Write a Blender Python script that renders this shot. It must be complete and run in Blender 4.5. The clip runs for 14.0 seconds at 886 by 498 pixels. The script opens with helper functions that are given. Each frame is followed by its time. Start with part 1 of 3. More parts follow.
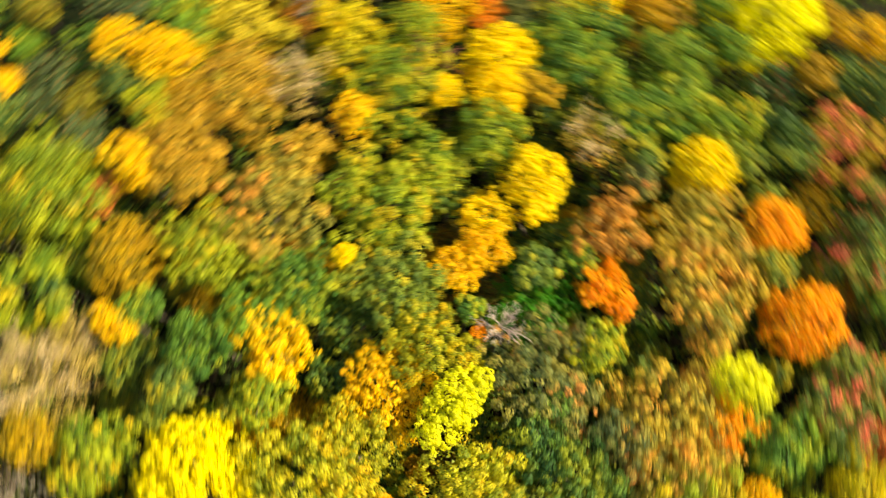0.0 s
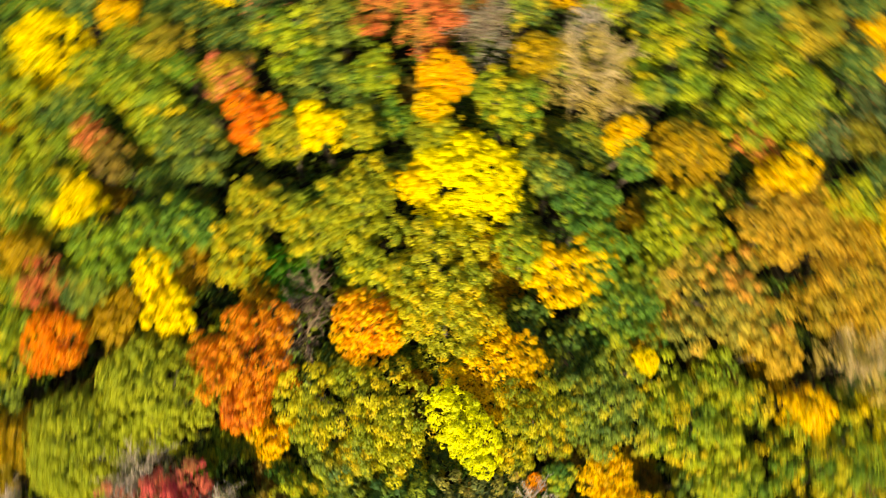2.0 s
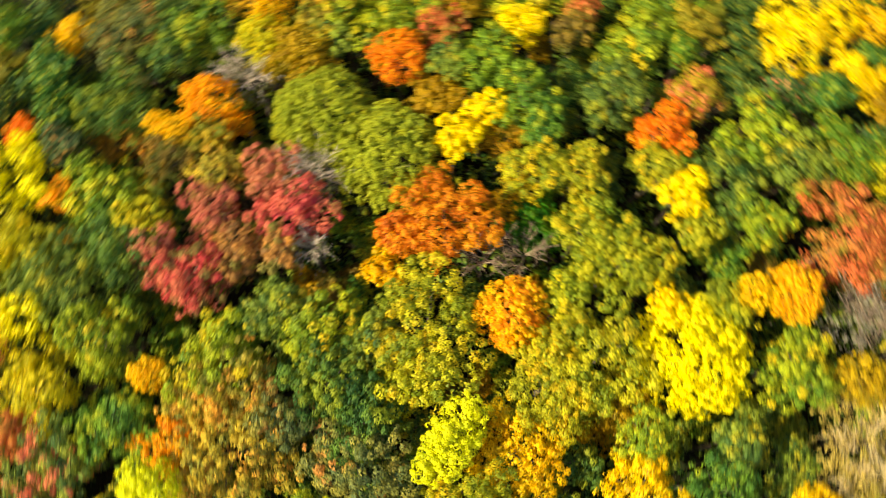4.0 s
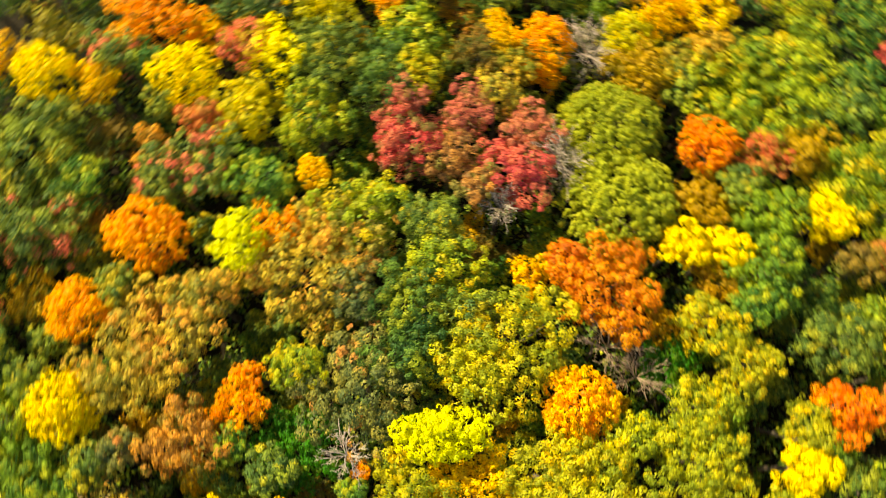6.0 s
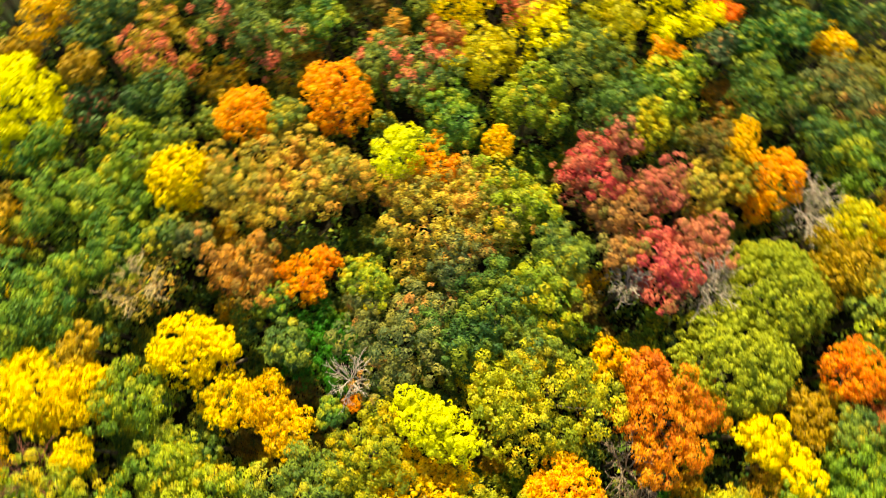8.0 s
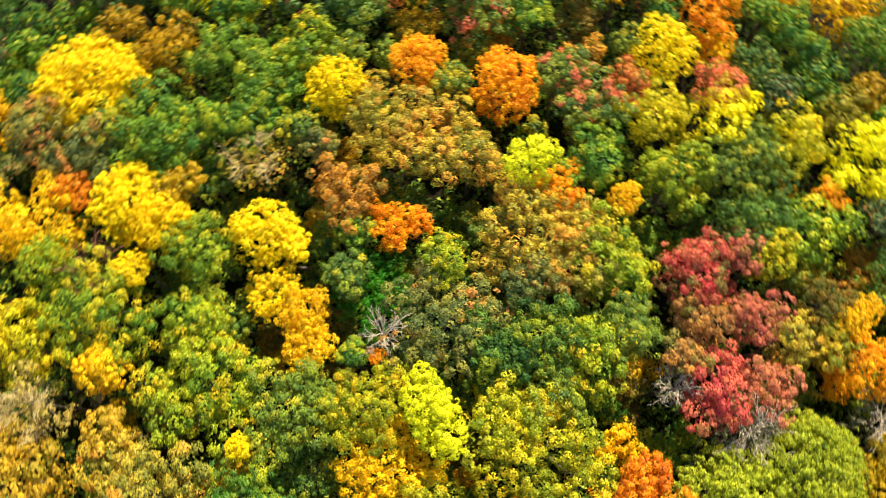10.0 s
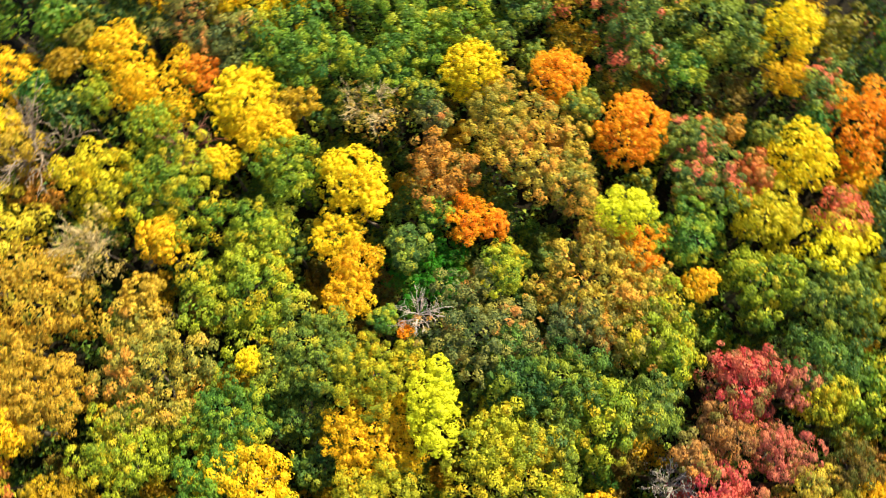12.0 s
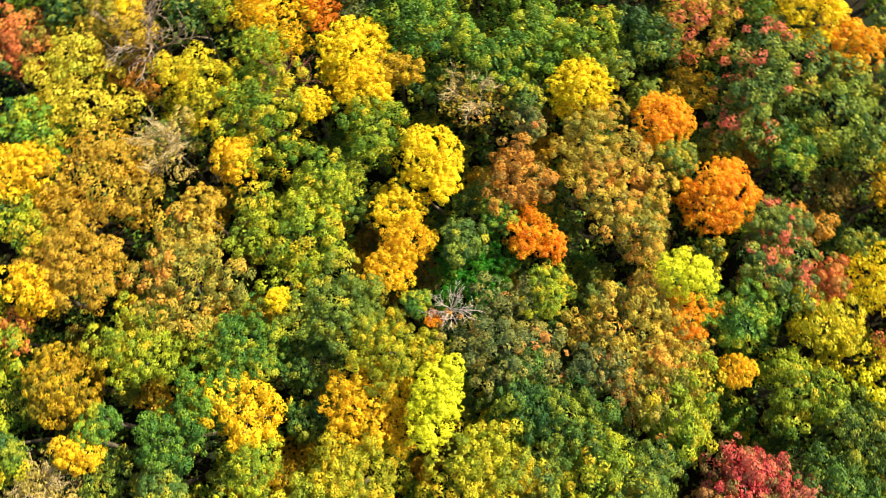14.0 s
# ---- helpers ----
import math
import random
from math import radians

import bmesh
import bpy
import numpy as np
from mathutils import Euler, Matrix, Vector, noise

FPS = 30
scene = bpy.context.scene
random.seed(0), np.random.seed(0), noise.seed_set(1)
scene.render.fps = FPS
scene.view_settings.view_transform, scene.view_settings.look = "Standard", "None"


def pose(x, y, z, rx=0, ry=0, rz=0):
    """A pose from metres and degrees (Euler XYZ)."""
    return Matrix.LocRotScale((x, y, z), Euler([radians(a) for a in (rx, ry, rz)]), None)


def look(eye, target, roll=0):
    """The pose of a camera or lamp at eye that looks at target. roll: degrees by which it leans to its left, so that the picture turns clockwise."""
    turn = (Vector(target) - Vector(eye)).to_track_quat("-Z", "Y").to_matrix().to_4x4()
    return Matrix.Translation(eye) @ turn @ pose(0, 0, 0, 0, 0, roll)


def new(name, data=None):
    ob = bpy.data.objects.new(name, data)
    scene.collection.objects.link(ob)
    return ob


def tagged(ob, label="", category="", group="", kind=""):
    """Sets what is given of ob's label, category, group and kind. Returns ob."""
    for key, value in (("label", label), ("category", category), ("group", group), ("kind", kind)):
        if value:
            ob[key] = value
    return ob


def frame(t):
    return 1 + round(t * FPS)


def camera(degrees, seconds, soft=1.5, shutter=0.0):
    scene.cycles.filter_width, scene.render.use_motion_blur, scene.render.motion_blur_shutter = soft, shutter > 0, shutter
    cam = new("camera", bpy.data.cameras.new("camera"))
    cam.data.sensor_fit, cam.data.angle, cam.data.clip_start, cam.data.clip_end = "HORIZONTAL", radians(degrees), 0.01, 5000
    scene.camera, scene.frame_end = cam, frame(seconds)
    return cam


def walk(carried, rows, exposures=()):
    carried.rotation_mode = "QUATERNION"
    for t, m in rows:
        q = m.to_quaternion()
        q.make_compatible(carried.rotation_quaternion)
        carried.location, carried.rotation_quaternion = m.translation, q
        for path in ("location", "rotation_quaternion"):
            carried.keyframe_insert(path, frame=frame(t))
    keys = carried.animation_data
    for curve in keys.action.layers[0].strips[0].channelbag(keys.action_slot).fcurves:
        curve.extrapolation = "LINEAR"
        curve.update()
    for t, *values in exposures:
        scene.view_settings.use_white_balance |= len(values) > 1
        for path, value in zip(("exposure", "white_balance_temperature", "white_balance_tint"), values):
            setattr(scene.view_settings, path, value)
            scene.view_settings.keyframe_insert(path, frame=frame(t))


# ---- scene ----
cam = camera(61.97, 14.0, soft=0.3, shutter=0.95)
PATH = [
    (0, pose(0.08, -3.28, 94.13, 16.46, -0.26, 21.89)),
    (0.5, pose(1.08, -1.70, 94.01, 15.63, -0.26, 51.64)),
    (1, pose(1.57, -0.17, 94.00, 15.03, -0.23, 80.27)),
    (1.5, pose(1.69, 0.97, 93.88, 14.79, -0.16, 105.97)),
    (2, pose(1.83, 1.93, 93.68, 14.94, -0.11, 127.62)),
    (2.5, pose(1.62, 3.01, 93.48, 15.23, -0.17, 148.48)),
    (3, pose(1.19, 3.78, 93.56, 15.39, -0.28, 167.50)),
    (3.5, pose(0.63, 4.09, 93.41, 15.38, -0.37, 184.18)),
    (3.7, pose(0.42, 4.09, 93.32, 15.35, -0.38, 189.07)),
    (4.2, pose(-0.20, 4.14, 93.44, 15.30, -0.35, 204.06)),
    (4.7, pose(-0.79, 4.02, 93.58, 15.24, -0.27, 217.67)),
    (5.2, pose(-1.35, 3.75, 93.74, 15.16, -0.18, 230.41)),
    (5.8, pose(-1.91, 3.30, 93.93, 15.06, -0.06, 244.56)),
    (6, pose(-2.04, 3.12, 93.89, 15.02, -0.04, 249.10)),
    (6.5, pose(-2.26, 2.62, 93.84, 14.96, 0.01, 259.68)),
    (7, pose(-2.48, 2.13, 93.75, 15.02, 0.05, 269.82)),
    (7.5, pose(-2.83, 1.58, 93.57, 15.23, 0.07, 279.55)),
    (8, pose(-3.10, 1.01, 93.43, 15.46, 0.07, 288.58)),
    (8.5, pose(-3.25, 0.35, 93.35, 15.64, 0.05, 296.62)),
    (8.7, pose(-3.24, 0.14, 93.43, 15.64, 0.05, 299.22)),
    (9.2, pose(-3.18, -0.40, 93.72, 15.70, 0.04, 306.89)),
    (9.7, pose(-3.00, -0.83, 94.17, 15.66, 0.02, 314.00)),
    (10.2, pose(-2.73, -1.15, 94.66, 15.56, 0.02, 320.74)),
    (10.8, pose(-2.28, -1.38, 95.05, 15.40, -0.01, 328.32)),
    (11, pose(-2.14, -1.44, 95.13, 15.35, -0.01, 330.65)),
    (11.5, pose(-1.69, -1.44, 95.12, 15.18, -0.03, 336.12)),
    (12, pose(-1.20, -1.28, 95.06, 14.91, -0.04, 341.53)),
    (12.5, pose(-0.70, -0.93, 95.03, 14.55, -0.04, 346.78)),
    (13, pose(-0.34, -0.46, 95.01, 14.16, -0.03, 351.89)),
    (13.5, pose(-0.17, -0.13, 95.07, 13.84, -0.02, 356.49)),
    (14, pose(-0.15, 0.11, 95.04, 13.61, -0.02, 360.09)),
]  # path
walk(cam, PATH, [(0, 0.98, 7200, 14), (0.5, 0.84, 7700, 14), (1, 0.78, 7800, 14), (2, 0.77, 7600, 11), (3, 0.77, 7100, 10), (3.7, 0.83, 7000, 10), (5.8, 1.06, 7900, 8), (7, 1.06, 7800, 6), (8.7, 1.06, 7200, 5), (11, 1.04, 6300, 10), (14, 0.97, 6200, 14)])

# ---- sky and sun ----
SUN_AZIMUTH, SUN_HEIGHT = 60.0, 42.0  # degrees, from +y towards +x, and above the horizon
world = bpy.data.worlds.new("sky")
scene.world = world
world.use_nodes = True
sky = world.node_tree.nodes.new("ShaderNodeTexSky")
sky.sky_type, sky.sun_disc = "NISHITA", False
sky.sun_elevation, sky.sun_rotation = radians(SUN_HEIGHT), radians(SUN_AZIMUTH)
background = world.node_tree.nodes["Background"]
background.inputs["Strength"].default_value = 0.102
world.node_tree.links.new(sky.outputs["Color"], background.inputs["Color"])
sun = new("sun", bpy.data.lights.new("sun", "SUN"))
sun.data.energy, sun.data.angle, sun.data.color = 5.0, radians(0.53), (1.0, 0.89, 0.57)
a, e = radians(SUN_AZIMUTH), radians(SUN_HEIGHT)
sun.matrix_world = look((0, 0, 0), (-math.sin(a) * math.cos(e), -math.cos(a) * math.cos(e), -math.sin(e)))


# ---- materials ----
def nodes_of(name):
    m = bpy.data.materials.new(name)
    m.use_nodes = True
    return m, m.node_tree.nodes, m.node_tree.links, m.node_tree.nodes["Principled BSDF"]


def mix_colour(nodes, links, factor, a, b):
    n = nodes.new("ShaderNodeMix")
    n.data_type = "RGBA"
    for socket, value in ((n.inputs["Factor"], factor), (n.inputs[6], a), (n.inputs[7], b)):
        if hasattr(value, "is_linked"):
            links.new(value, socket)
        else:
            socket.default_value = (*value, 1) if isinstance(value, tuple) else value
    return n.outputs[2]


def ramp(nodes, links, source, low, high):
    n = nodes.new("ShaderNodeMapRange")
    n.interpolation_type = "SMOOTHSTEP"
    n.inputs["From Min"].default_value, n.inputs["From Max"].default_value = low, high
    links.new(source, n.inputs["Value"])
    return n.outputs["Result"]


def leaf_material(name, main, other, patch, low=0.5, high=0.7, through_light=0.29):
    """Leaves of a main and another colour, leaf by leaf, with turning patches of a third colour, and light shining through."""
    m, nodes, links, bsdf = nodes_of(name)
    info, geo, tex = nodes.new("ShaderNodeObjectInfo"), nodes.new("ShaderNodeNewGeometry"), nodes.new("ShaderNodeTexCoord")
    grain = nodes.new("ShaderNodeTexNoise")
    grain.noise_dimensions = "4D"
    grain.inputs["Scale"].default_value, grain.inputs["Detail"].default_value = 1.5, 3
    links.new(tex.outputs["Object"], grain.inputs["Vector"])
    seed = nodes.new("ShaderNodeMath")
    seed.operation = "MULTIPLY"
    seed.inputs[1].default_value = 40
    links.new(info.outputs["Random"], seed.inputs[0])
    links.new(seed.outputs[0], grain.inputs["W"])
    clump = nodes.new("ShaderNodeAttribute")
    clump.attribute_name = "clump"

    def math_node(operation, a, b):
        n = nodes.new("ShaderNodeMath")
        n.operation = operation
        for socket, value in zip(n.inputs, (a, b)):
            if hasattr(value, "is_linked"):
                links.new(value, socket)
            else:
                socket.default_value = value
        return n.outputs[0]

    tone = math_node("FRACT", math_node("ADD", clump.outputs["Fac"], math_node("MULTIPLY", info.outputs["Random"], 9.7)), 0)
    blend = math_node("ADD", math_node("MULTIPLY", clump.outputs["Fac"], 0.8), math_node("MULTIPLY", geo.outputs["Random Per Island"], 0.2))
    base = mix_colour(nodes, links, ramp(nodes, links, blend, 0.12, 0.88), main, other)
    spots = math_node("ADD", grain.outputs["Fac"], math_node("MULTIPLY", math_node("SUBTRACT", tone, 0.5), 0.45))
    turned = mix_colour(nodes, links, ramp(nodes, links, spots, low, high), base, patch)
    shift = nodes.new("ShaderNodeHueSaturation")
    for socket, lo, hi in (("Hue", 0.493, 0.507), ("Value", 0.74, 1.24)):
        spread = nodes.new("ShaderNodeMapRange")
        spread.inputs["To Min"].default_value, spread.inputs["To Max"].default_value = lo, hi
        links.new(info.outputs["Random"] if socket == "Hue" else geo.outputs["Random Per Island"], spread.inputs["Value"])
        links.new(spread.outputs["Result"], shift.inputs[socket])
    links.new(turned, shift.inputs["Color"])
    links.new(shift.outputs["Color"], bsdf.inputs["Base Color"])
    bsdf.inputs["Roughness"].default_value = 0.55
    bsdf.inputs["Specular IOR Level"].default_value = 0.22
    glow, both = nodes.new("ShaderNodeBsdfTranslucent"), nodes.new("ShaderNodeMixShader")
    links.new(shift.outputs["Color"], glow.inputs["Color"])
    both.inputs[0].default_value = through_light
    links.new(bsdf.outputs[0], both.inputs[1])
    links.new(glow.outputs[0], both.inputs[2])
    links.new(both.outputs[0], nodes["Material Output"].inputs["Surface"])
    return m


LEAVES = {
    "lime": leaf_material("lime_leaves", (0.72, 0.70, 0.012), (0.86, 0.81, 0.015), (0.56, 0.60, 0.012), 0.60, 0.80, 0.28),
    "yg": leaf_material("yellow_green_leaves", (0.115, 0.23, 0.016), (0.50, 0.54, 0.018), (0.70, 0.53, 0.014), 0.56, 0.78),
    "ygb": leaf_material("bright_yellow_green_leaves", (0.215, 0.285, 0.016), (0.66, 0.60, 0.018), (0.76, 0.56, 0.014), 0.57, 0.77, 0.34),
    "sage": leaf_material("soft_yellow_green_leaves", (0.29, 0.36, 0.02), (0.56, 0.56, 0.026), (0.36, 0.40, 0.02)),
    "flame": leaf_material("flame_leaves", (0.92, 0.25, 0.006), (0.95, 0.38, 0.008), (0.84, 0.19, 0.006), 0.5, 0.7, 0.30),
    "chartreuse": leaf_material("chartreuse_leaves", (0.42, 0.41, 0.01), (0.80, 0.69, 0.012), (0.84, 0.62, 0.01), 0.56, 0.76, 0.32),
    "ochre": leaf_material("ochre_leaves", (0.22, 0.24, 0.035), (0.74, 0.53, 0.042), (0.80, 0.42, 0.05), 0.56, 0.72),
    "straw": leaf_material("straw_yellow_leaves", (0.66, 0.52, 0.03), (0.82, 0.66, 0.035), (0.46, 0.46, 0.025), 0.54, 0.74),
    "honey": leaf_material("honey_leaves", (0.40, 0.28, 0.018), (0.82, 0.52, 0.035), (0.42, 0.36, 0.025), 0.60, 0.78),
    "lemon": leaf_material("lemon_leaves", (0.90, 0.80, 0.006), (0.95, 0.89, 0.01), (0.76, 0.69, 0.006), 0.58, 0.80, 0.30),
    "dry": leaf_material("dry_straw_leaves", (0.55, 0.4, 0.09), (0.68, 0.52, 0.13), (0.42, 0.34, 0.06)),
    "fresh": leaf_material("fresh_green_leaves", (0.0924, 0.202, 0.0185), (0.336, 0.47, 0.0224), (0.509, 0.509, 0.0148), 0.52, 0.74),
    "olive": leaf_material("olive_leaves", (0.072, 0.15, 0.03), (0.32, 0.39, 0.032), (0.55, 0.46, 0.024), 0.54, 0.76),
    "green": leaf_material("green_leaves", (0.05, 0.155, 0.022), (0.23, 0.39, 0.026), (0.47, 0.48, 0.02), 0.52, 0.74),
    "deep": leaf_material("deep_green_leaves", (0.040, 0.112, 0.024), (0.155, 0.265, 0.03), (0.33, 0.37, 0.024), 0.50, 0.72),
    "vivid": leaf_material("vivid_green_leaves", (0.025, 0.17, 0.006), (0.06, 0.25, 0.006), (0.1, 0.2, 0.006)),
    "pale": leaf_material("pale_green_leaves", (0.12, 0.26, 0.05), (0.2, 0.33, 0.06), (0.14, 0.22, 0.02)),
    "yellow": leaf_material("yellow_leaves", (0.92, 0.66, 0.004), (0.95, 0.79, 0.007), (0.78, 0.58, 0.004), 0.58, 0.80, 0.30),
    "gold": leaf_material("gold_leaves", (0.86, 0.50, 0.005), (0.95, 0.68, 0.008), (0.66, 0.44, 0.006), 0.58, 0.80, 0.30),
    "amber": leaf_material("amber_leaves", (0.42, 0.24, 0.006), (0.66, 0.42, 0.008), (0.28, 0.20, 0.008), 0.56, 0.74),
    "amberlit": leaf_material("amber_orange_leaves", (0.92, 0.43, 0.006), (0.95, 0.62, 0.01), (0.82, 0.31, 0.006), 0.54, 0.72, 0.30),
    "tan": leaf_material("tan_leaves", (0.302, 0.235, 0.0168), (0.65, 0.47, 0.028), (0.212, 0.233, 0.0159)),
    "orange": leaf_material("orange_leaves", (0.94, 0.37, 0.006), (0.95, 0.53, 0.008), (0.90, 0.30, 0.006), 0.54, 0.74, 0.30),
    "rust": leaf_material("rust_leaves", (0.34, 0.175, 0.025), (0.74, 0.36, 0.03), (0.26, 0.22, 0.03), 0.58, 0.74),
    "rust2": leaf_material("rust_orange_leaves", (0.76, 0.23, 0.008), (0.88, 0.37, 0.012), (0.62, 0.17, 0.01), 0.52, 0.7, 0.36),
    "salmon": leaf_material("salmon_leaves", (0.70, 0.17, 0.05), (0.62, 0.30, 0.05), (0.30, 0.26, 0.03), 0.56, 0.74),
    "crimson": leaf_material("crimson_leaves", (0.54, 0.045, 0.068), (0.70, 0.18, 0.10), (0.26, 0.18, 0.05), 0.56, 0.72),
    "salmon2": leaf_material("salmon_red_leaves", (0.54, 0.13, 0.09), (0.70, 0.26, 0.12), (0.34, 0.20, 0.05), 0.58, 0.74),
    "brownred": leaf_material("red_brown_leaves", (0.34, 0.175, 0.055), (0.66, 0.31, 0.06), (0.24, 0.21, 0.04), 0.55, 0.70),
    "bronze": leaf_material("bronze_leaves", (0.092, 0.143, 0.046), (0.40, 0.35, 0.055), (0.64, 0.28, 0.06), 0.62, 0.72),
    "peach": leaf_material("peach_leaves", (0.085, 0.17, 0.038), (0.43, 0.46, 0.04), (0.80, 0.20, 0.10), 0.61, 0.67),
    "peachgold": leaf_material("peach_gold_leaves", (0.38, 0.3, 0.02), (0.66, 0.43, 0.02), (0.8, 0.2, 0.09), 0.50, 0.62),
    "brown": leaf_material("brown_leaves", (0.18, 0.12, 0.02), (0.3, 0.2, 0.02), (0.12, 0.14, 0.02)),
    "grey": leaf_material("withered_leaves", (0.24, 0.22, 0.16), (0.40, 0.37, 0.28), (0.22, 0.23, 0.10)),
}


def bark_material(name, dark, light, rough=0.9):
    m, nodes, links, bsdf = nodes_of(name)
    tex, coarse, fine, bump = (nodes.new("ShaderNode" + n) for n in ("TexCoord", "TexNoise", "TexNoise", "Bump"))
    coarse.inputs["Scale"].default_value, fine.inputs["Scale"].default_value, fine.inputs["Detail"].default_value = 3, 18, 6
    for n in (coarse, fine):
        links.new(tex.outputs["Object"], n.inputs["Vector"])
    first = mix_colour(nodes, links, ramp(nodes, links, fine.outputs["Fac"], 0.35, 0.65), dark, light)
    links.new(mix_colour(nodes, links, ramp(nodes, links, coarse.outputs["Fac"], 0.5, 0.8), first, dark), bsdf.inputs["Base Color"])
    bsdf.inputs["Roughness"].default_value = rough
    bump.inputs["Strength"].default_value = 0.6
    links.new(fine.outputs["Fac"], bump.inputs["Height"])
    links.new(bump.outputs["Normal"], bsdf.inputs["Normal"])
    return m


BARK = bark_material("bark", (0.06, 0.045, 0.035), (0.16, 0.13, 0.10))
DEAD_WOOD = bark_material("weathered_wood", (0.44, 0.36, 0.29), (0.68, 0.58, 0.48))
STRAW_WOOD = bark_material("straw_coloured_twigs", (0.52, 0.39, 0.17), (0.74, 0.58, 0.28))
RED_TWIGS = bark_material("reddish_bark", (0.16, 0.05, 0.03), (0.34, 0.13, 0.08))
BROWN_WOOD = bark_material("brown_dead_wood", (0.20, 0.14, 0.09), (0.42, 0.32, 0.23))


def ground_material():
    m, nodes, links, bsdf = nodes_of("leaf_litter")
    tex, wide, fine, bits, bump = (nodes.new("ShaderNode" + n) for n in ("TexCoord", "TexNoise", "TexNoise", "TexVoronoi", "Bump"))
    wide.inputs["Scale"].default_value, fine.inputs["Scale"].default_value, bits.inputs["Scale"].default_value = 0.12, 3.0, 7.0
    fine.inputs["Detail"].default_value = 8
    for n in (wide, fine, bits):
        links.new(tex.outputs["Object"], n.inputs["Vector"])
    # soil, moss and litter near black: the shade between crowns is put into the colour
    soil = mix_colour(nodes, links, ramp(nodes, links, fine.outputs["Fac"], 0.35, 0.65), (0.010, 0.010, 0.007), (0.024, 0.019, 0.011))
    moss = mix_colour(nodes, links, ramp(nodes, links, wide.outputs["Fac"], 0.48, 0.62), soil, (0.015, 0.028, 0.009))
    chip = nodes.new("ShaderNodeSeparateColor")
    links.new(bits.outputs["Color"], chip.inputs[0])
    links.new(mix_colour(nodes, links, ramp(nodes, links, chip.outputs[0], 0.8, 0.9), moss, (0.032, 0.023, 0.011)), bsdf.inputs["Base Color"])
    bsdf.inputs["Roughness"].default_value = 0.95
    bsdf.inputs["Specular IOR Level"].default_value = 0.1
    bump.inputs["Strength"].default_value, bump.inputs["Distance"].default_value = 0.8, 0.1
    links.new(fine.outputs["Fac"], bump.inputs["Height"])
    links.new(bump.outputs["Normal"], bsdf.inputs["Normal"])
    return m


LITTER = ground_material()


# ---- ground ----
def lie(x, y):
    """The height of the forest floor."""
    return 0.5 * noise.noise(Vector((x * 0.05, y * 0.05, 3.1))) + 0.12 * noise.noise(Vector((x * 0.3, y * 0.3, 8.0)))


def forest_floor():
    steps = [-3000, -900, -400, -200] + [-120 + 2.5 * i for i in range(97)] + [200, 400, 900, 3000]
    n = len(steps)
    points = [(x, y, lie(x, y) if max(abs(x), abs(y)) < 130 else 0.0) for y in steps for x in steps]
    faces = [(j * n + i, j * n + i + 1, j * n + n + i + 1, j * n + n + i) for j in range(n - 1) for i in range(n - 1)]
    mesh = bpy.data.meshes.new("ground")
    mesh.from_pydata(points, [], faces)
    mesh.polygons.foreach_set("use_smooth", [True] * len(faces))
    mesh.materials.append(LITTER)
    return tagged(new("ground", mesh), "forest floor of leaf litter and soil, its colour darkened for the crowns' shade", "ground", kind="structure")


forest_floor()


# ---- foliage ----
def leaf_mesh(name, centre, normal, size, rng, clump=None):
    """One mesh of small pointed leaf sprays at the given places, facing along the given normals; clump: a number for each spray's clump."""
    n = len(centre)
    normal = normal / (np.linalg.norm(normal, axis=1, keepdims=True) + 1e-9)
    along = np.cross(normal, rng.normal(size=(n, 3)))
    along /= np.linalg.norm(along, axis=1, keepdims=True) + 1e-9
    across = np.cross(normal, along)
    long = (size * rng.uniform(0.75, 1.25, n))[:, None]
    wide = long * rng.uniform(0.7, 1.05, n)[:, None]
    droop = normal * long * rng.uniform(0.0, 0.2, n)[:, None]
    corners = np.stack([centre - along * long * 0.4 + across * wide * 0.5, centre + along * long * 0.6 - droop, centre - along * long * 0.4 - across * wide * 0.5], 1)
    mesh = bpy.data.meshes.new(name)
    mesh.vertices.add(3 * n)
    mesh.vertices.foreach_set("co", corners.reshape(-1).astype(np.float32))
    mesh.loops.add(3 * n)
    mesh.loops.foreach_set("vertex_index", np.arange(3 * n, dtype=np.int32))
    mesh.polygons.add(n)
    mesh.polygons.foreach_set("loop_start", np.arange(0, 3 * n, 3, dtype=np.int32))
    mesh.update(calc_edges=True)
    mesh.attributes.new("clump", "FLOAT", "FACE").data.foreach_set("value", (rng.uniform(size=n) if clump is None else clump).astype(np.float32))
    return mesh


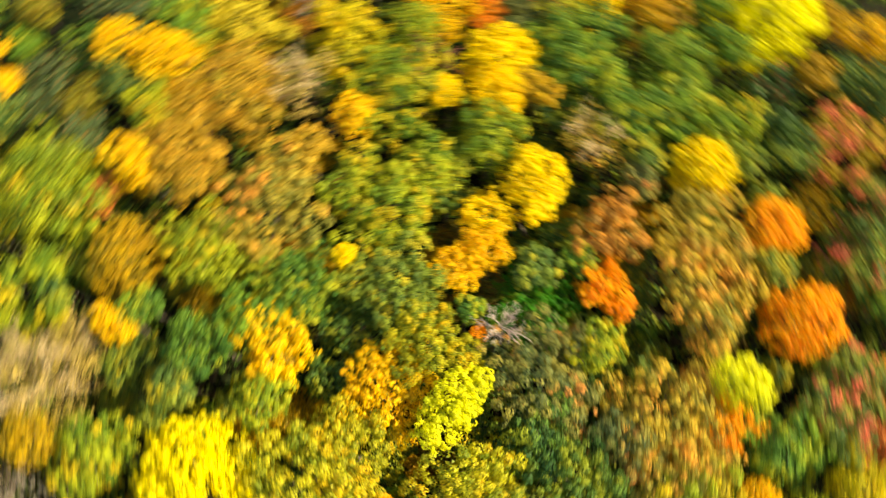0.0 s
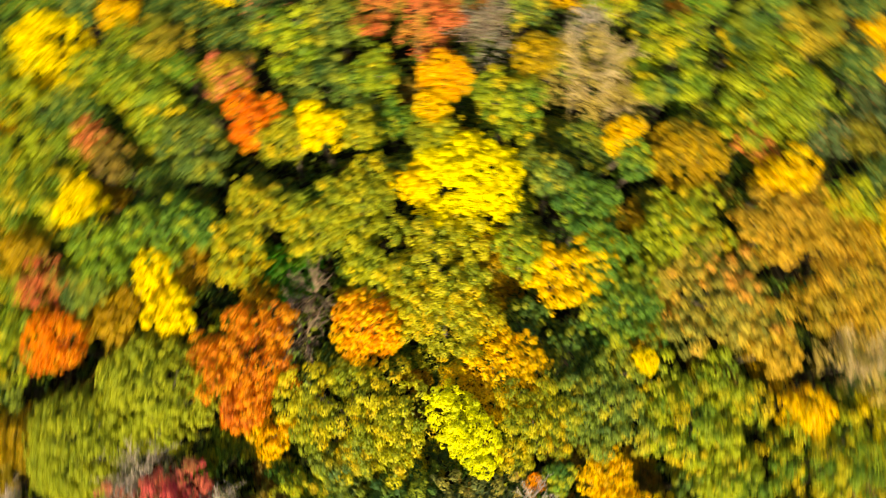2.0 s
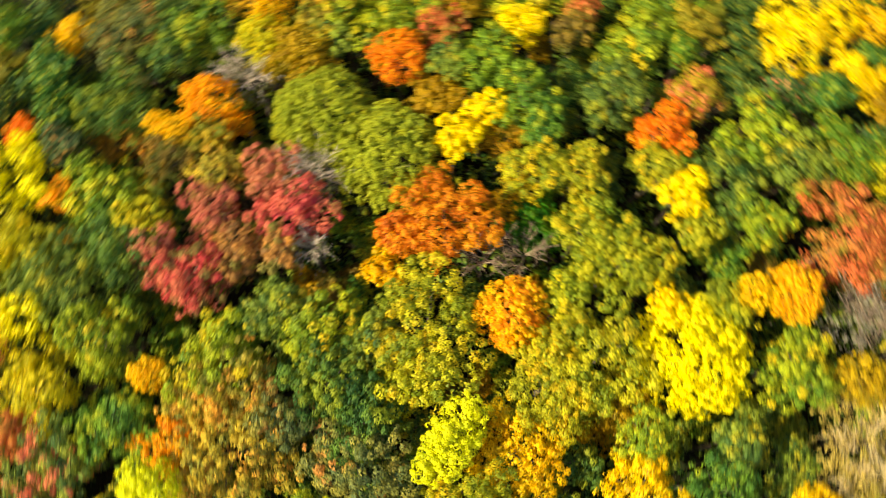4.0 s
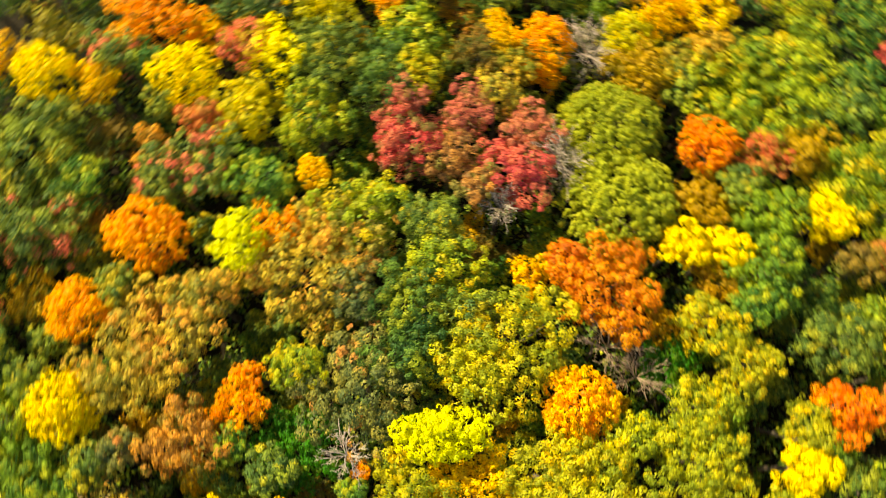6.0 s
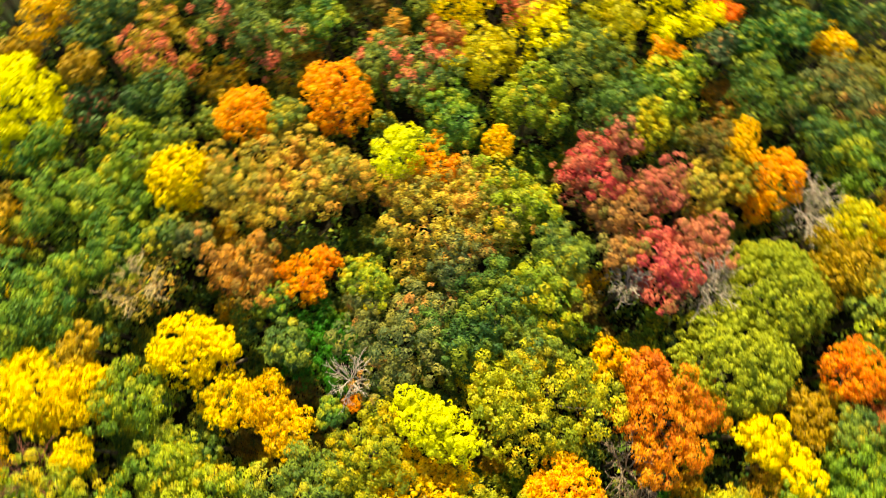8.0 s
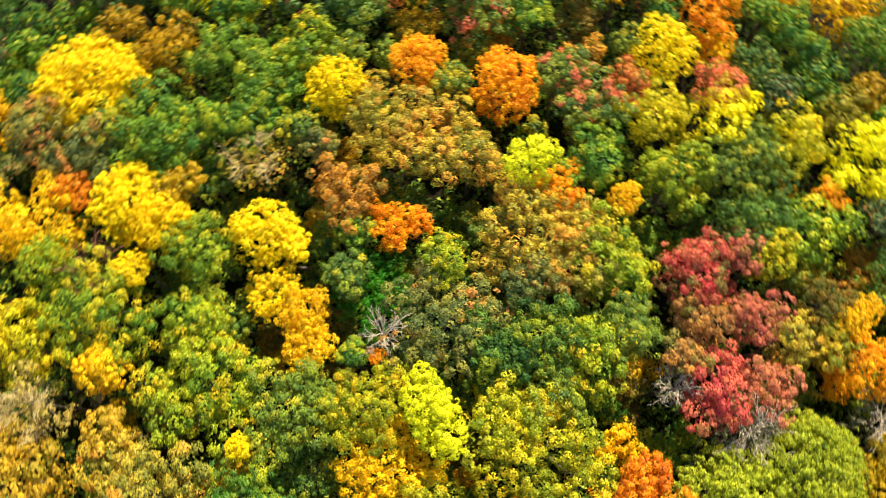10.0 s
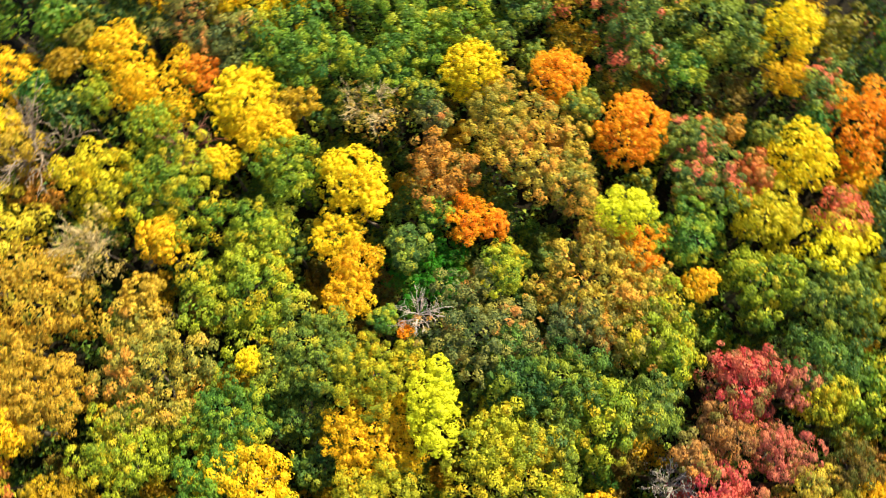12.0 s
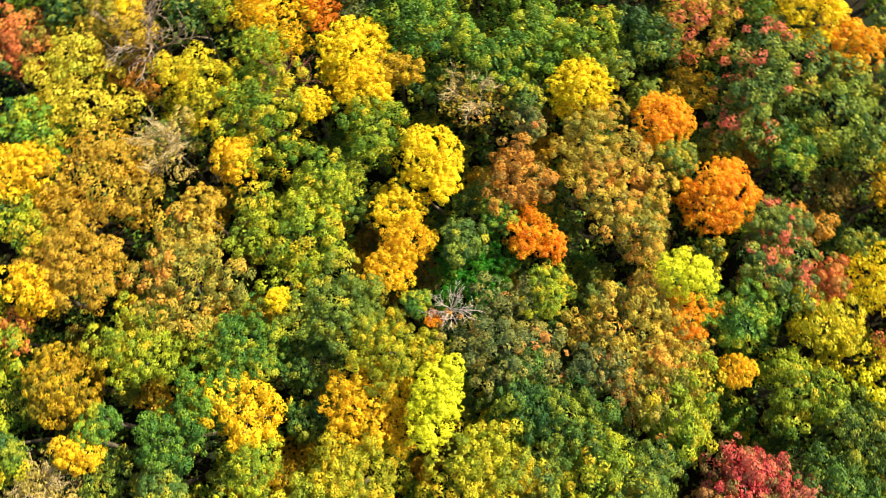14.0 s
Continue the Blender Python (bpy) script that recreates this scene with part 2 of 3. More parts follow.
def crown_mesh(seed, radius, head, lump, sprays, leaf, tall=0.85, rough=0.2, keep=1.0, tight=1.0, full=0.6, stretch=1.0):
    """A crown of radius 1 about the origin, for a tree of that radius in metres: rounded heads of foliage at the ends of the boughs,
    each covered with leafy clumps, over a looser inside. head, lump and leaf: the radius of a head, of a clump and the length of a leaf spray in metres;
    full: how far the closed inside reaches."""
    rng = np.random.default_rng(seed)
    span = min(head / radius, 0.6)
    heads = max(3, round(1.05 / span ** 2 * (1 - span * 0.55) ** 2))
    shape = rng.uniform(0, 50)

    def lobes(turn):
        """How far the uneven outline reaches towards that side."""
        return 1 + rough * 0.9 * noise.noise(Vector((1.1 * math.cos(turn), 1.1 * math.sin(turn), shape)))

    cores = []
    for k in range(heads):
        turn = k * 2.399963 + rng.normal(0, 0.3)
        far = min(1.0, math.sqrt((k + 0.5) / heads)) * (1 - span * 0.6) * lobes(turn)
        height = 0.95 * math.sqrt(max(0.0, 1 - min(far, 0.97) ** 2)) - 0.30 + rng.normal(0, 0.4 * span * rough / 0.25)
        cores.append((far * math.cos(turn), far * math.sin(turn), height * tall, span * rng.uniform(0.78, 1.2)))
    skirt = round(0.75 * 2 * math.pi * 0.7 / (2 * span))
    for k in range(skirt):  # the skirt of lower boughs
        turn = 6.2832 * k / skirt + rng.normal(0, 0.3)
        far = rng.uniform(0.5, 0.72) * lobes(turn)
        cores.append((far * math.cos(turn), far * math.sin(turn), -rng.uniform(0.40, 0.75) * tall, span * rng.uniform(0.75, 1.0)))
    cores = np.array(cores + [(0, 0, -0.1 * tall, full)])
    long = np.array([1, stretch, 1])
    middle, radii, out, tone = [], [], [], []
    for n, (cx, cy, cz, size) in enumerate(cores):
        low = -0.25 if n < heads else -0.1 if n < len(cores) - 1 else 0.0
        count = max(5, round(2 * math.pi * (size * radius) ** 2 * (1 - low) / (lump ** 2 * 3.0) * tight * stretch))
        i = np.arange(count) + 0.5
        z = np.clip(1 - i / count * (1 - low) + rng.normal(0, 0.05, count), -0.95, 1)
        turn = i * 2.399963 + rng.uniform(0, 6.28) + rng.normal(0, 0.3, count)
        way = np.stack([np.sqrt(1 - z * z) * np.cos(turn), np.sqrt(1 - z * z) * np.sin(turn), z], 1)
        reach = 1 + rng.normal(0, rough * 0.55, count)
        spot = np.array([cx, cy, cz]) + way * (reach * size)[:, None] * np.array([1, 1, 0.85 if n < len(cores) - 1 else tall])
        hidden = rng.uniform(size=count) > keep
        for ox, oy, oz, size2 in np.delete(cores[:-1], n, 0) if n < len(cores) - 1 else cores[:-1]:
            hidden |= np.linalg.norm(spot - np.array([ox, oy, oz]), axis=1) < 0.8 * size2
        shown = ~hidden
        middle.append(spot[shown]), out.append(way[shown]), radii.append(lump / radius * rng.uniform(0.66, 1.34, shown.sum()))
        tone.append(np.clip(0.62 * rng.uniform(size=shown.sum()) + 0.38 * rng.uniform(), 0, 1))
    middle, out, radii, tone = np.concatenate(middle), np.concatenate(out), np.concatenate(radii), np.concatenate(tone)
    middle = middle * long
    share = np.where(middle[:, 2] > -0.25, 1.0, 0.55) * np.clip((radii * radius / lump) ** 2, 0.5, 1.7)  # the lower boughs are thinner
    own = np.repeat(np.arange(len(middle)), np.maximum(3, (sprays * share).astype(int)))
    n = len(own)
    way = rng.normal(size=(n, 3))
    way /= np.linalg.norm(way, axis=1, keepdims=True)
    rise = out + np.array([0, 0, 0.55])
    way[(way * rise[own]).sum(1) < 0] *= -1
    place = middle[own] + way * (radii[own] * rng.uniform(0.72, 1.06, n))[:, None] * np.array([1, 1, 0.85])
    facing = way + np.array([0, 0, 0.15]) + rng.normal(0, 0.27, (n, 3))
    inner = n // 7
    pick = rng.integers(0, len(cores) - 1, inner)
    deep = rng.normal(size=(inner, 3))
    deep /= np.linalg.norm(deep, axis=1, keepdims=True)
    deep[:, 2] = np.abs(deep[:, 2]) * 1.2 - 0.3
    place = np.concatenate([place, cores[pick, :3] * long + deep * long * (cores[pick, 3] * rng.uniform(0.6, 0.85, inner))[:, None]])
    facing = np.concatenate([facing, deep + rng.normal(0, 0.3, (inner, 3))])
    edge = np.percentile(np.hypot(place[:, 0], place[:, 1] / stretch), 92)
    place[:, :2] /= edge
    place[:, 2] *= tall / np.percentile(place[:, 2], 99.3)
    size = np.full(n + inner, leaf / radius)
    size[n:] *= 1.7
    # inner sprays stay near the darker main colour, painting in the crown's inner shade
    return leaf_mesh("crown", place, facing, size, rng, np.concatenate([tone[own], rng.uniform(0, 0.4, inner)]))


def sizes(radius, where=""):
    """The class of crown mesh for a tree of that radius."""
    return where + ("small" if radius < 2.9 else "middle" if radius < 4.6 else "large")


CROWNS = {}
#      head  clump  sprays leaf  tall  rough keep  tight full
KINDS = {
    "oak": (1.45, 0.51, 74, 0.185, 0.85, 0.24, 0.95, 0.64, 0.62),
    "maple": (0.95, 0.31, 32, 0.165, 1.00, 0.13, 1.00, 0.72, 0.93),
    "bush": (1.10, 0.42, 46, 0.185, 0.75, 0.25, 0.95, 0.66, 0.60),
    "thin": (0.95, 0.28, 20, 0.155, 0.90, 0.34, 0.60, 0.50, 0.3),
}
for kind, (head, lump, sprays, leaf, *form) in KINDS.items():
    for size, radius in (("small", 2.3), ("middle", 3.7), ("large", 5.6)):
        for variant in range(5):
            CROWNS.setdefault((kind, size), []).append(crown_mesh(len(CROWNS) * 31 + variant, radius, head, lump, sprays, leaf, *form))
        for variant in range(3):
            for where, coarse, share in (("far_", 1.35, 0.8), ("wood_", 2.0, 0.5)):
                CROWNS.setdefault((kind, where + size), []).append(crown_mesh(len(CROWNS) * 31 + variant, radius, head * math.sqrt(coarse), lump * coarse, round(sprays * share), leaf * coarse, *form))


# ---- wood ----
def tube(bm, points, radii, sides=6):
    rings = []
    for n, (p, r) in enumerate(zip(points, radii)):
        ahead = (points[min(n + 1, len(points) - 1)] - points[max(n - 1, 0)]).normalized()
        side = ahead.cross(Vector((0.3, 0.9, 0.2))).normalized()
        up = ahead.cross(side)
        rings.append([bm.verts.new(p + (side * math.cos(6.2832 * k / sides) + up * math.sin(6.2832 * k / sides)) * r) for k in range(sides)])
    for a, b in zip(rings, rings[1:]):
        for k in range(sides):
            bm.faces.new((a[k], a[(k + 1) % sides], b[(k + 1) % sides], b[k]))
    bm.faces.new(rings[-1])
    bm.faces.new(rings[0][::-1])


def wood(name, bm, material):
    mesh = bpy.data.meshes.new(name)
    bmesh.ops.recalc_face_normals(bm, faces=bm.faces)
    bm.to_mesh(mesh)
    bm.free()
    mesh.polygons.foreach_set("use_smooth", [True] * len(mesh.polygons))
    mesh.materials.append(material)
    return mesh


def bent(rng, start, way, length, steps, wander, lift=0.0):
    points = [start.copy()]
    for _ in range(steps):
        way = (way + Vector((rng.gauss(0, wander), rng.gauss(0, wander), rng.gauss(0, wander) + lift))).normalized()
        points.append(points[-1] + way * (length / steps))
    return points


def trunk_mesh(seed):
    """A tapered trunk 1 high with a flared foot, 0.03 thick at breast height."""
    rng = random.Random(seed)
    bm = bmesh.new()
    points = bent(rng, Vector((0, 0, -0.02)), Vector((0, 0, 1)), 1.0, 7, 0.05)
    tube(bm, points, [0.034, 0.023, 0.02, 0.018, 0.015, 0.011, 0.008, 0.004], 8)
    return wood("trunk", bm, BARK)


def limb_mesh(seed):
    """A limb 1 long with side branches, rising from the origin along +x."""
    rng = random.Random(seed)
    bm = bmesh.new()
    points = bent(rng, Vector((0, 0, 0)), Vector((1, 0, 0.55)), 1.0, 6, 0.13)
    tube(bm, points, [0.03, 0.026, 0.022, 0.018, 0.013, 0.009, 0.004], 6)
    for k in (3, 4):
        way = Vector((1, rng.choice((-1, 1)) * rng.uniform(0.5, 1.1), rng.uniform(0, 0.8))).normalized()
        tube(bm, bent(rng, points[k], way, rng.uniform(0.25, 0.45), 3, 0.15), [0.012, 0.009, 0.006, 0.003], 4)
    return wood("limb", bm, BARK)


TRUNKS = [trunk_mesh(s) for s in range(4)]
SIDE_LIMBS = [limb_mesh(10 + s) for s in range(5)]


def bare_bough(seed, material, spread=0.5, levels=3):
    """A leafless bough 1 long along +x, forking again and again into fine twigs."""
    rng = random.Random(seed)
    bm = bmesh.new()

    def fork(start, way, length, thick, level):
        points = bent(rng, start, way, length, 4 if level < 2 else 3, 0.15)
        tube(bm, points, [thick * (1 - 0.17 * k) for k in range(len(points))], 5 if level < 1 else 3)
        if level < levels:
            for k in ((1, 2, 2, 3, 3, 4), (1, 2, 3, 3, 4), (1, 2, 3, 3))[level]:
                side = Vector((rng.gauss(0, 1), rng.gauss(0, 1), rng.gauss(0, 1) * 0.6 + 0.1)).normalized()
                fork(points[min(k, len(points) - 1)], (way + side * spread * 1.2).normalized(), length * rng.uniform(0.42, 0.66), thick * 0.6, level + 1)

    fork(Vector((0, 0, 0)), Vector((1, 0, 0.2)).normalized(), 0.6 if levels > 2 else 0.8, 0.024, 0)
    return wood("bough", bm, material)


BOUGHS = {key: [bare_bough(40 + s, m) for s in range(4)] for key, m in (("grey", DEAD_WOOD), ("brown", BROWN_WOOD), ("red", RED_TWIGS), ("tan", STRAW_WOOD))}

SNAGS = {key: [bare_bough(60 + s, m, 0.6, 2) for s in range(4)] for key, m in (("grey", DEAD_WOOD), ("brown", BROWN_WOOD), ("red", RED_TWIGS))}

# ---- trees ----
WORDS = {"sage": "soft yellow-green", "ygb": "bright yellow-green", "flame": "flame orange", "lime": "bright lime-yellow", "yg": "yellowing green", "olive": "dull olive green", "green": "still green", "deep": "dark green", "vivid": "vivid fresh green", "pale": "pale green",
         "yellow": "bright yellow", "gold": "golden yellow", "amber": "brownish amber", "amberlit": "amber orange", "tan": "tan and ochre", "ochre": "ochre and olive", "fresh": "fresh mid-green", "lemon": "lemon yellow", "dry": "dry straw-coloured", "straw": "pale straw-yellow", "honey": "honey-brown", "chartreuse": "bright chartreuse", "orange": "glowing orange", "rust": "rust brown",
         "rust2": "rusty orange", "salmon2": "salmon red", "brownred": "brownish red", "salmon": "salmon pink and ochre", "crimson": "crimson red", "bronze": "bronze green", "peach": "green and pink-red mottled", "peachgold": "peach and gold mottled", "brown": "withered brown", "grey": "grey withered"}
dice = random.Random(7)
standing = []


def part(name, mesh, material, parent, m, label=""):
    """A part at the pose m from the foot of its tree; under another part it keeps that pose."""
    ob = new(name, mesh)
    ob.parent = parent
    if parent.data:
        ob.matrix_parent_inverse = parent.matrix_basis.inverted()
    ob.matrix_basis = m
    if material:
        if not mesh.materials:
            mesh.materials.append(None)
        ob.material_slots[0].link = "OBJECT"
        ob.material_slots[0].material = material
    return tagged(ob, label) if label else ob


def foot(name, x, y, label, category):
    ob = new(name)
    ob.location = (x, y, lie(x, y))
    ob.rotation_euler = (0, 0, 0)
    return tagged(ob, label, category, group="trees of the autumn forest")


def grow(name, kind, x, y, top, radius, colour, depth, label, limbs=4, stretch=1.0, turn=0.0):
    """A tree on the forest floor with its foot, trunk, limbs and crown."""
    far = math.hypot(x, y - 3) > 46 or top < 9.5
    standing.append((x, y, radius, top))
    tree = foot(name, x, y, label, "tree")
    base = lie(x, y)
    half = radius * depth
    middle = top - base - half
    trunk = part("trunk", TRUNKS[dice.randrange(4)], None, tree, pose(0, 0, 0, 0, 0, dice.uniform(0, 360)) @ Matrix.Diagonal((middle * 0.9 + 2, middle * 0.9 + 2, middle + half * 0.55, 1)))
    if not far:
        start = dice.uniform(0, 360)
        for k in range(limbs):
            size = radius * dice.uniform(0.75, 0.95)
            part("limb", SIDE_LIMBS[dice.randrange(5)], None, trunk, pose(0, 0, middle - half * dice.uniform(0.2, 0.6), 0, 0, start + k * 360 / limbs + dice.uniform(-20, 20)) @ Matrix.Scale(size, 4))
    mesh = dice.choice(CROWNS[(kind, sizes(radius, "far_" if far else ""))])
    if stretch != 1.0:
        mesh = crown_mesh(round(100 * radius), radius, *KINDS[kind], stretch)
    tilt = pose(0, 0, middle, dice.uniform(-6, 6), dice.uniform(-6, 6), turn + (dice.uniform(0, 360) if stretch == 1.0 else 0))
    part("crown", mesh, LEAVES[colour], tree, tilt @ Matrix.Diagonal((1.05 * radius * dice.uniform(0.94, 1.06), 1.05 * radius * dice.uniform(0.94, 1.06), half / (1.0 if kind == "maple" else 0.85), 1)))
    return tree


def breadth(radius):
    """A word for the size of a crown."""
    return "small" if radius < 2.6 else "large" if radius > 5.2 else "broad" if radius > 4 else "middling"


def oak(x, y, top, radius, colour):
    return grow("oak_tree", "oak", x, y, top, radius, colour, 0.85, f"{breadth(radius)} oak with a lumpy {WORDS[colour]} crown")


def maple(x, y, top, radius, colour, stretch=1.0, turn=0.0):
    return grow("maple_tree", "maple", x, y, top, radius, colour, 1.05, f"{breadth(radius)} dense rounded maple with {WORDS[colour]} leaves", 4, stretch, turn)


def understory(x, y, top, radius, colour):
    return grow("understory_tree", "bush", x, y, top, radius, colour, 0.8, f"low loose understory tree with {WORDS[colour]} leaves", 3)


def thin_tree(x, y, top, radius, colour, leaves=""):
    """A tree that has lost half its leaves: a loose crown with bare boughs between."""
    leaves = leaves or ("dry" if colour == "tan" else colour)
    tree = grow("thinning_tree", "thin", x, y, top, radius, leaves, 0.9, f"half-bare tree with {WORDS[leaves]} leaves and twigs", 3)
    boughs = SNAGS if colour in SNAGS else BOUGHS
    for k in range(9 if colour in SNAGS else 6):
        part("bough", boughs[colour][k % 4], None, tree, pose(0, 0, top - radius * dice.uniform(0.6, 1.0), 0, -dice.uniform(10, 55), k * (40 if colour in SNAGS else 60) + dice.uniform(-15, 15)) @ Matrix.Scale(radius * 1.2, 4))
    return tree


def dead_tree(x, y, top, radius, colour):
    """A leafless tree: a trunk and forking bare boughs."""
    standing.append((x, y, radius * 0.8, top))
    words = {"grey": "pale grey weathered", "red": "reddish brown", "brown": "dull brown"}[colour]
    tree = foot("dead_tree", x, y, f"leafless dead tree with {words} forking branches", "tree")
    trunk = part("trunk", TRUNKS[dice.randrange(4)], None, tree, Matrix.Diagonal((top * 0.8, top * 0.8, top - radius * 0.4, 1)))
    broad = radius > 2.5
    for k in range(8):
        bough = (SNAGS if broad else BOUGHS)[colour][k % 4]
        part("bough", bough, None, trunk, pose(0, 0, top - radius * dice.uniform(0.4, 1.2), 0, -dice.uniform(5, 40) if broad else -dice.uniform(15, 75), k * 47 + dice.uniform(-15, 15)) @ Matrix.Scale(radius * 1.15, 4))
    return tree


# the trees of the forest, from the middle outwards
maple(-1.0, 2.6, 19.5, 2.45, "lime", 2.1, 346)
understory(3.1, 2.4, 11.9, 2.1, "olive")
oak(4.4, -2.5, 17.5, 4.4, "ygb")
oak(-5.9, 8.4, 17.6, 4.7, "ygb")
understory(-8.0, 2.0, 16.5, 5.0, "gold")
understory(-1.2, 12.2, 11.3, 1.1, "orange")
oak(8.6, 3.9, 17.5, 4.5, "deep")
dead_tree(0.7, 12.5, 17.3, 2.55, "grey")
oak(7.1, 9.4, 18.1, 6.1, "bronze")
oak(-3.2, 13.2, 16.5, 1.7, "green")
oak(-8.9, -5.7, 17.6, 4.7, "ygb")
oak(5.4, -8.1, 18.3, 6.8, "ygb")
oak(9.6, -4.6, 17.2, 3.5, "olive")
oak(13.5, 0.5, 17.7, 5.1, "deep")
understory(3.5, 17.0, 13.5, 4.9, "vivid")
maple(-3.2, -12.1, 17.8, 4.0, "amberlit")
oak(-11.5, 12.9, 17.7, 5.1, "olive")
understory(-14.8, 0.9, 12.3, 2.8, "deep")
understory(-2.3, 18.2, 12.0, 2.3, "brown")
understory(-6.0, 17.8, 16.0, 3.0, "gold")
understory(-15.6, 7.2, 12.7, 3.5, "deep")
oak(11.5, 14.8, 17.0, 2.9, "yg")
oak(2.1, 20.6, 16.9, 2.7, "olive")
understory(-3.7, 20.5, 16.5, 3.0, "gold")
oak(-12.8, -9.5, 18.2, 6.5, "ygb")
oak(15.6, -4.5, 17.5, 4.4, "yg")
oak(17.5, 6.2, 17.3, 3.9, "bronze")
oak(-8.2, -15.7, 16.9, 2.8, "ygb")
understory(-18.0, -6.4, 12.3, 2.9, "amber")
maple(-18.2, 13.6, 16.9, 1.4, "yellow")
understory(12.3, -13.1, 12.3, 2.8, "gold")
dead_tree(1.5, -17.8, 13.6, 3.6, "brown")
oak(-21.1, 1.6, 17.4, 4.2, "gold")
oak(5.9, 23.5, 16.6, 1.9, "green")
understory(12.6, 20.1, 14.5, 1.8, "orange")
oak(-20.2, -4.2, 17.0, 2.9, "yg")
understory(9.7, 22.2, 15.5, 3.1, "orange")
oak(20.3, 10.6, 18.0, 5.9, "ochre")
oak(-21.8, 8.7, 17.5, 4.6, "green")
oak(20.2, -4.6, 17.3, 3.8, "olive")
understory(-5.5, 24.7, 16.0, 3.1, "yellow")
understory(19.0, 14.4, 12.2, 2.6, "olive")
dead_tree(-2.8, -19.6, 13.4, 3.0, "brown")
oak(22.5, 4.4, 17.3, 3.9, "ochre")
oak(11.1, -17.0, 16.9, 2.8, "rust2")
understory(-21.5, 13.1, 12.2, 2.6, "amber")
oak(-0.2, 27.0, 16.6, 1.9, "yellow")
understory(3.7, 26.7, 12.0, 2.4, "deep")
oak(7.2, -20.2, 17.9, 5.6, "rust2")
oak(-25.1, 3.8, 17.2, 3.6, "green")
oak(-16.9, 22.1, 18.3, 6.7, "yg")
understory(-10.8, 25.9, 12.2, 2.7, "deep")
oak(25.3, 1.9, 17.5, 4.5, "yg")
oak(25.1, 6.6, 17.1, 3.5, "ochre")
thin_tree(20.4, -12.6, 15.2, 2.3, "grey")
oak(8.5, 28.3, 17.4, 4.2, "rust")
understory(-2.5, -24.0, 12.7, 3.6, "vivid")
understory(23.7, 15.9, 12.0, 2.3, "rust")
maple(-1.6, 30.4, 17.7, 3.7, "yellow")
oak(-13.7, 27.0, 17.3, 3.9, "yg")
oak(-12.9, -21.5, 17.7, 5.1, "ygb")
oak(23.3, -11.0, 16.8, 2.4, "brownred")
oak(-8.0, -24.1, 17.3, 3.8, "ygb")
oak(-19.3, -17.8, 16.8, 2.5, "yellow")
oak(-28.5, -0.5, 17.3, 4.0, "green")
maple(-22.9, -13.8, 18.6, 6.1, "lemon")
maple(25.7, 16.2, 20.0, 2.8, "lime")
understory(0.8, -26.0, 12.2, 2.7, "amber")
oak(22.1, 21.9, 17.3, 3.8, "ochre")
understory(26.8, 12.0, 16.8, 3.1, "orange")
oak(-29.4, -5.8, 16.8, 2.6, "olive")
oak(23.9, -15.6, 17.5, 4.5, "crimson")
oak(27.8, -8.8, 17.0, 3.2, "brownred")
oak(-28.8, 16.2, 18.3, 6.9, "ochre")
oak(20.3, 27.1, 17.8, 5.5, "ochre")
oak(-0.3, -28.6, 17.2, 3.5, "ygb")
oak(-8.1, 33.7, 17.3, 3.9, "yg")
maple(31.2, 6.0, 17.1, 1.9, "gold")
oak(-25.0, -18.5, 17.1, 3.5, "ygb")
maple(15.8, -25.4, 18.6, 6.2, "sage")
oak(-32.9, 8.8, 17.7, 5.0, "yg")
oak(9.7, 34.6, 16.7, 2.1, "bronze")
thin_tree(23.0, -21.2, 15.6, 3.4, "grey")
oak(8.9, -29.5, 16.9, 2.7, "yellow")
oak(-5.9, -30.9, 17.1, 3.2, "ygb")
oak(32.4, -5.3, 17.4, 4.2, "crimson")
oak(17.3, 32.9, 17.5, 4.6, "ochre")
oak(-27.8, 24.1, 16.9, 2.7, "honey")
oak(33.1, 12.0, 17.4, 4.2, "green")
thin_tree(3.2, 38.3, 16.4, 4.0, "tan", leaves="ochre")
understory(3.7, -32.1, 14.8, 3.0, "amber")
maple(-24.3, 30.0, 17.3, 2.6, "gold")
oak(27.9, -18.9, 17.0, 3.1, "salmon2")
oak(9.3, 37.9, 16.8, 2.5, "olive")
oak(-36.5, 0.0, 16.8, 2.4, "green")
oak(-20.5, -27.2, 16.8, 2.6, "ygb")
oak(32.2, -13.1, 17.0, 3.0, "salmon2")
maple(-27.4, -21.9, 17.2, 2.1, "gold")
maple(-9.5, 39.3, 17.5, 3.5, "yellow")
understory(-36.4, -5.9, 12.6, 3.4, "olive")
maple(-15.2, 37.0, 17.1, 2.0, "yellow")
oak(-0.1, -34.6, 16.9, 2.8, "green")
maple(-38.2, -2.6, 17.2, 2.3, "gold")
oak(-17.7, -30.8, 16.9, 2.8, "yellow")
oak(6.5, -34.1, 16.9, 2.7, "yellow")
oak(26.9, 30.2, 16.8, 2.4, "olive")
maple(31.3, 25.9, 17.9, 4.2, "orange")
oak(-20.9, 35.6, 18.0, 5.9, "yg")
oak(-5.2, 41.1, 16.8, 2.6, "amber")
oak(-14.0, -33.6, 17.0, 3.0, "ygb")
oak(-34.0, -15.9, 17.4, 4.3, "yg")
understory(-25.3, -26.8, 12.4, 2.9, "green")
understory(-2.4, 41.9, 12.3, 2.8, "deep")
oak(4.8, 42.0, 17.2, 3.7, "green")
oak(38.6, 4.1, 17.5, 4.5, "yg")
oak(37.3, -7.5, 16.9, 2.6, "salmon2")
maple(16.2, 39.1, 17.7, 3.6, "yellow")
maple(25.4, 34.8, 17.6, 3.2, "orange")
